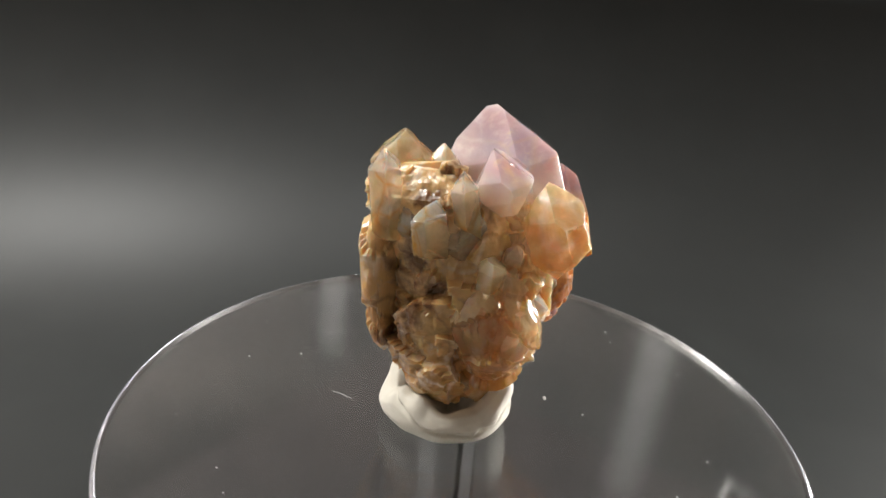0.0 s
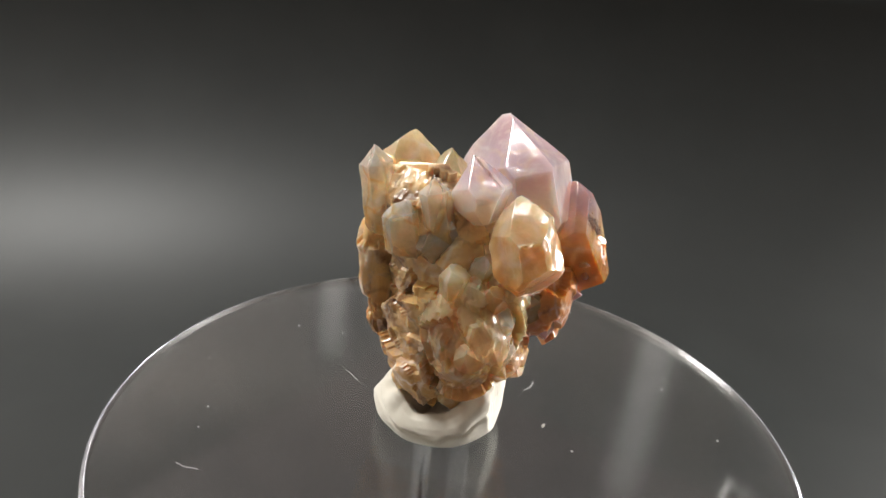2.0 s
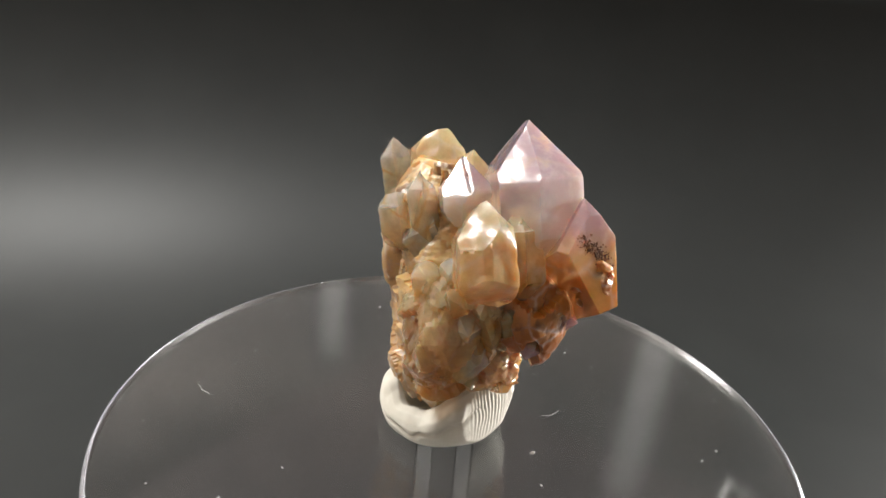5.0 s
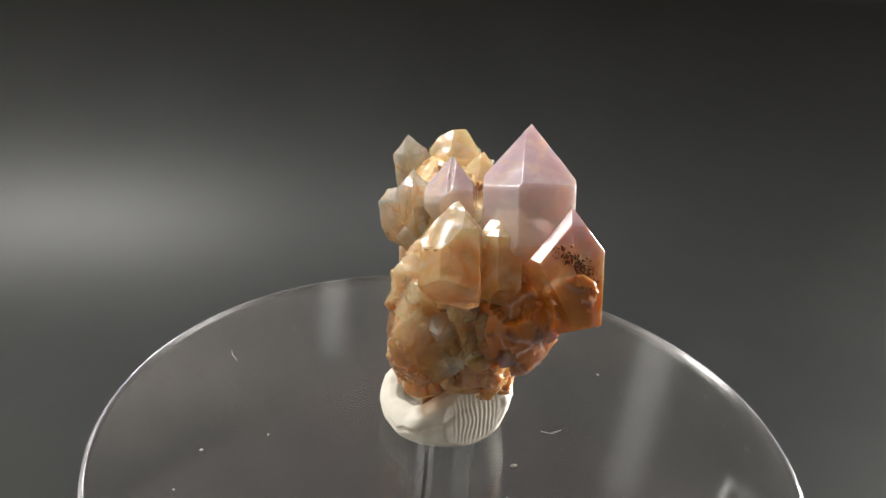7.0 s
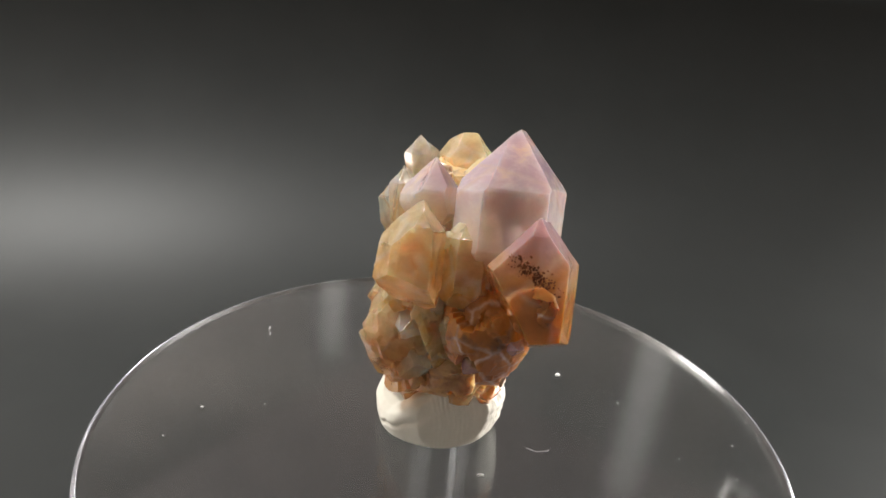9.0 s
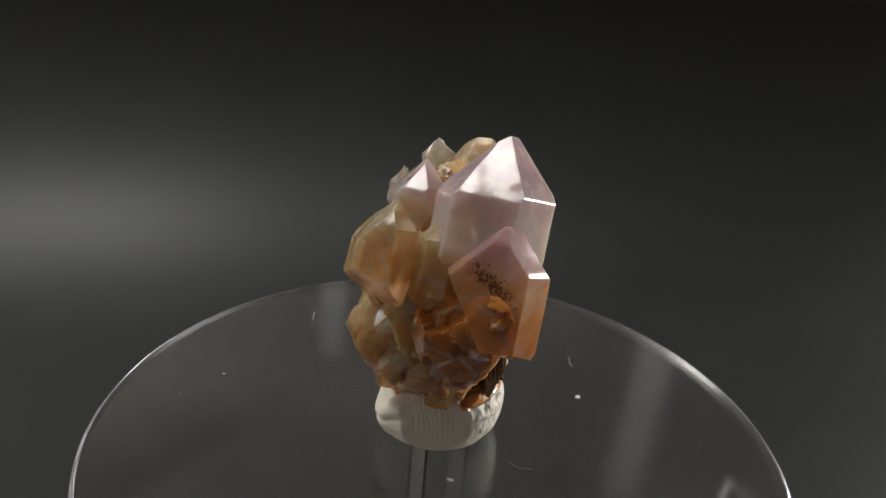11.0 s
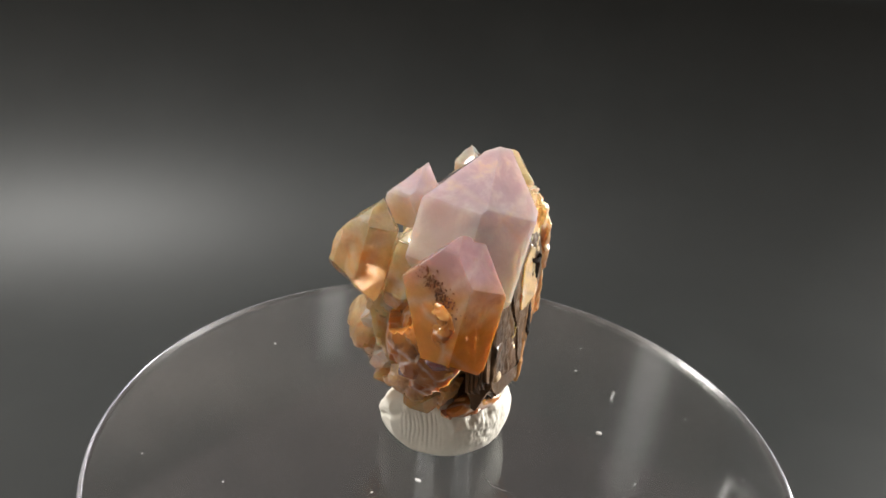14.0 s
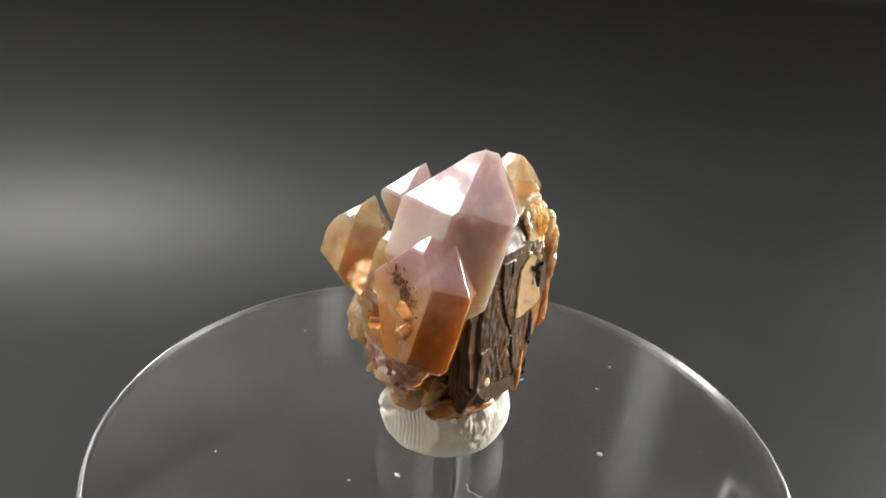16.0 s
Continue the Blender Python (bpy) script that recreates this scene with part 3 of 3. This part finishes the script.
def mica_face():
    """The split face of the mica: long flakes and ridges of uneven height."""
    n = Vector((0.947, 0.32, 0.05)).normalized()
    s = Vector((-0.32, 0.947, 0)).normalized()
    bm = bmesh.new()
    cols, rows = 70, 120
    grid = []
    for i in range(rows + 1):
        z = -0.075 - 0.39 * i / rows
        w = i / rows
        left = -0.115 + 0.05 * abs(w - 0.5)
        right = 0.145 - 0.10 * max(0.0, w - 0.35) / 0.65 - 0.07 * max(0.0, 0.25 - w) / 0.25
        line = []
        for j in range(cols + 1):
            ps = left + (right - left) * j / cols + 0.004 * noise.noise(Vector((j * 0.1, z * 14, 1)))
            q = Vector((ps * 26 + z * 6, z * 7, 0.0))
            step = noise.cell(Vector((q.x * 1.3 + 0.6 * noise.noise(q * 2), q.y * 0.9, 3.0)))
            h = 0.002 * step + 0.008 * noise.noise(Vector((ps * 14, z * 5, 2))) + 0.0018 * noise.noise(Vector((ps * 90, z * 60, 5)))
            border = min(1.0, 6 * min(j / cols, 1 - j / cols, i / rows, 1 - i / rows))
            line.append(bm.verts.new((n * (0.132 + h * border - 0.03 * (1 - border)) + s * ps + Vector((0, 0, z))) * U))
        grid.append(line)
    for a, b in zip(grid, grid[1:]):
        for j in range(cols):
            bm.faces.new((a[j], a[j + 1], b[j + 1], b[j]))
    back = [bm.verts.new(v.co - n * 0.03 * U) for v in (grid[0][0], grid[0][-1], grid[-1][-1], grid[-1][0])]
    bm.faces.new(back)
    bmesh.ops.recalc_face_normals(bm, faces=bm.faces)
    part("mica_face", bm, MICA, CLUSTER, "dark brown flaky mica face")


mica_face()
lump("vein", (0.098, 0.098, -0.375), (0.011, 0.010, 0.075), VEIN, "orange vein beside the mica", 15.0, 0.25)
lump("mica_band", (0.087, 0.122, -0.30), (0.012, 0.012, 0.13), MICA_EDGE, "glossy black layered mica edge", 33.0, 0.5)
lump("crust_spot", (0.132, -0.005, -0.385), (0.010, 0.014, 0.010), TAN, "small tan crust spot on the mica", 35.0, 0.4)
lump("toe_crust", (0.105, -0.03, -0.445), (0.030, 0.075, 0.022), RUST, "rust crust along the foot of the mica", 37.0, 0.5)
lump("edge_crust", (0.062, 0.166, -0.21), (0.020, 0.026, 0.12), MATRIX, "tan crust on the mica edge", 17.0, 0.6)
lump("iron_crust", (0.186, -0.203, -0.200), (0.034, 0.009, 0.046), RUST, "dark rust crust on the stained crystal", 43.0, 0.8)
lump("iron_crust", (0.225, -0.155, -0.262), (0.030, 0.032, 0.020), VEIN, "crumbly orange iron crust under the stained crystal", 41.0, 0.5)
lump("top_crust", (0.066, 0.125, -0.100), (0.055, 0.048, 0.065), HONEY, "", 19.0, 0.7)


def iron_grains():
    """Dark iron-oxide grains stuck on the stained faces."""
    rng = random.Random(21)
    bm = bmesh.new()
    c, x, y = crystal_axes(C)
    tip = Vector((0.180, -0.140, -0.062))
    for k in range(190):
        u, w = rng.gauss(0, 0.020), rng.gauss(0, 0.007)
        at = tip + x * 0.0335 + y * (-0.012 + u) - c * (0.088 + 0.5 * u + w)
        r = rng.choice((0.0007, 0.0010, 0.0014, 0.0020))
        m = Matrix.Translation(at * U) @ Matrix.Rotation(rng.uniform(0, 6), 4, "Y") @ Matrix.Diagonal((r * U * 1.6, r * U * 0.7, r * U, 1))
        bmesh.ops.create_icosphere(bm, subdivisions=1, radius=1.0, matrix=m)
    part("iron_stain", bm, OXIDE, CLUSTER, "dark brown iron oxide grains")


iron_grains()


def box(bm, lo, hi):
    m = Matrix.Translation([(p + q) / 2 for p, q in zip(lo, hi)]) @ Matrix.Diagonal([q - p for p, q in zip(lo, hi)] + [1])
    bmesh.ops.create_cube(bm, size=1, matrix=m)


def slab(name, lo, hi, mat, label, category, kind="structure"):
    bm = bmesh.new()
    box(bm, lo, hi)
    return tagged(link(name, bm, mat), label, category, kind=kind)


def room():
    x0, x1, y0, y1, z0, z1 = -1.8, 1.8, -2.0, 1.5, -0.93, 1.52
    # the north wall stands between and beside two tall slots, added for the glow
    holes = [(-0.31, -0.23, 0.45, 0.95), (0.56, 0.69, 0.45, 1.35)]
    bm = bmesh.new()
    last = x0
    for a, b, lo, hi in holes:
        box(bm, (last, y1, z0), (a, y1 + 0.1, z1))
        box(bm, (a, y1, z0), (b, y1 + 0.1, lo))
        box(bm, (a, y1, hi), (b, y1 + 0.1, z1))
        last = b
    box(bm, (last, y1, z0), (x1, y1 + 0.1, z1))
    tagged(link("wall_north", bm, WALL_BLOTCHED), "unseen room wall behind the black sheet, painted with mirrored light and dark blotches", "wall", kind="structure")
    # unseen glowing panel, shows through both slots as bands on the disc
    slab("glow_panel", (x0, y1 + 0.30, z0), (x1, y1 + 0.31, z1), BAND_GLOW, "added glowing panel behind the wall slots, for bright bands in the disc", "backdrop")
    slab("wall_south", (x0, y0 - 0.1, z0), (x1, y0, z1), WALL, "plain beige room wall", "wall")
    slab("wall_west", (x0 - 0.1, y0, z0), (x0, y1, z1), WALL, "plain beige room wall", "wall")
    slab("wall_east", (x1, y0, z0), (x1 + 0.1, y1, z1), WALL, "plain beige room wall", "wall")
    slab("ceiling", (x0, y0, z1), (x1, y1, z1 + 0.1), WALL, "plain pale ceiling", "ceiling")
    slab("floor", (x0, y0, z0 - 0.1), (x1, y1, z0), WOOD, "brown wooden floor", "floor")
    slab("table_top", (-0.85, -0.75, -0.21), (0.85, 0.55, -0.177), BASE, "dark table top under the black sheet", "table")


room()


def base_board():
    """A dark flat board on the sheet, whose long edge runs askew under the disc."""
    bm = bmesh.new()
    box(bm, (-2.9 * U, -2.2 * U, 0), (0, 0, 0.24 * U))
    bmesh.ops.bevel(bm, geom=list(bm.edges), offset=0.0008, segments=2, affect="EDGES")
    ob = link("base_board", bm, BASE)
    ob.matrix_world = Matrix.Translation(Vector((-0.30, 1.88, -1.748)) * U) @ Matrix.Rotation(radians(54.6), 4, "Z")
    return tagged(ob, "flat black board lying under the display stand", "board")


base_board()


def folded_strip():
    """A thin bright strip bent like a roof, standing on the board."""
    bm = bmesh.new()
    for lean, length in ((14, 0.13), (-50, 0.19)):
        m = Matrix.Rotation(radians(lean), 4, "Y") @ Matrix.Translation((0, 0, -length / 2 * U)) @ Matrix.Diagonal((0.007 * U, 0.012 * U, length * U, 1))
        bmesh.ops.create_cube(bm, size=1, matrix=m)
    ob = link("folded_strip", bm, LINT)
    ob.matrix_world = Matrix.Translation(Vector((1.08, 0.90, -1.43)) * U) @ Matrix.Rotation(radians(15), 4, "Z")
    return tagged(ob, "small white strip folded like a roof", "folded strip")


folded_strip()


def dust():
    """Lint and dust on the disc, turning with it."""
    rng = random.Random(3)
    bm = bmesh.new()
    spots = [(0.226, 0.226, 0.006), (0.112, -0.177, 0.004)]
    for k in range(30):
        r, a = 0.13 + 0.5 * math.sqrt(rng.random()), rng.uniform(0, 6.283)
        spots.append((r * math.cos(a), r * math.sin(a), rng.choice((0.0012, 0.0016, 0.0016, 0.0022))))
    for x, y, size in spots:
        m = Matrix.Translation(Vector((x, y, -0.5690)) * U) @ Matrix.Rotation(rng.uniform(0, 6.3), 4, "Z") @ Matrix.Diagonal(
            (size * U * rng.uniform(1, 2.2), size * U, size * U * 0.6, 1))
        bmesh.ops.create_icosphere(bm, subdivisions=1, radius=1.0, matrix=m)
    for k in range(4):
        r, a = rng.uniform(0.2, 0.6), rng.uniform(0, 6.283)
        x, y, turn = r * math.cos(a), r * math.sin(a), rng.uniform(0, 6.3)
        for j in range(7):
            turn += rng.uniform(-0.5, 0.5)
            m = Matrix.Translation(Vector((x, y, -0.5690)) * U) @ Matrix.Rotation(turn, 4, "Z") @ Matrix.Diagonal((0.0045 * U, 0.0007 * U, 0.0006 * U, 1))
            bmesh.ops.create_icosphere(bm, subdivisions=1, radius=1.0, matrix=m)
            x, y = x + 0.007 * math.cos(turn), y + 0.007 * math.sin(turn)
    ob = link("dust", bm, LINT)
    return tagged(ob, "white dust specks and lint lying on the disc", "dust", kind="stuff")


DUST = dust()


def motions():
    # the disc plane leans a little against the axis it turns on
    lean = Matrix.Rotation(radians(-1.6), 4, "Y").inverted() @ Matrix.Rotation(radians(0.7), 4, "X")
    hub = Matrix.Translation(Vector((0, 0, -0.57)) * U)
    rows = [(t, pose(dx, 0, dz, 0, 0, a)) for t, a, dx, dz in TURN]
    leaned = [(t, m.copy()) for t, m in rows]
    for k, (t, a, dx, dz) in enumerate(TURN):
        leaned[k] = (t, pose(dx + 0.00094, 0.0024, dz) @ hub @ lean @ hub.inverted() @ pose(0, 0, 0, 0, 0, a))
    walk(STAND, leaned)
    walk(DUST, leaned)
    for thing in (PUTTY_LUMP, CLUSTER):
        walk(thing, rows)


motions()
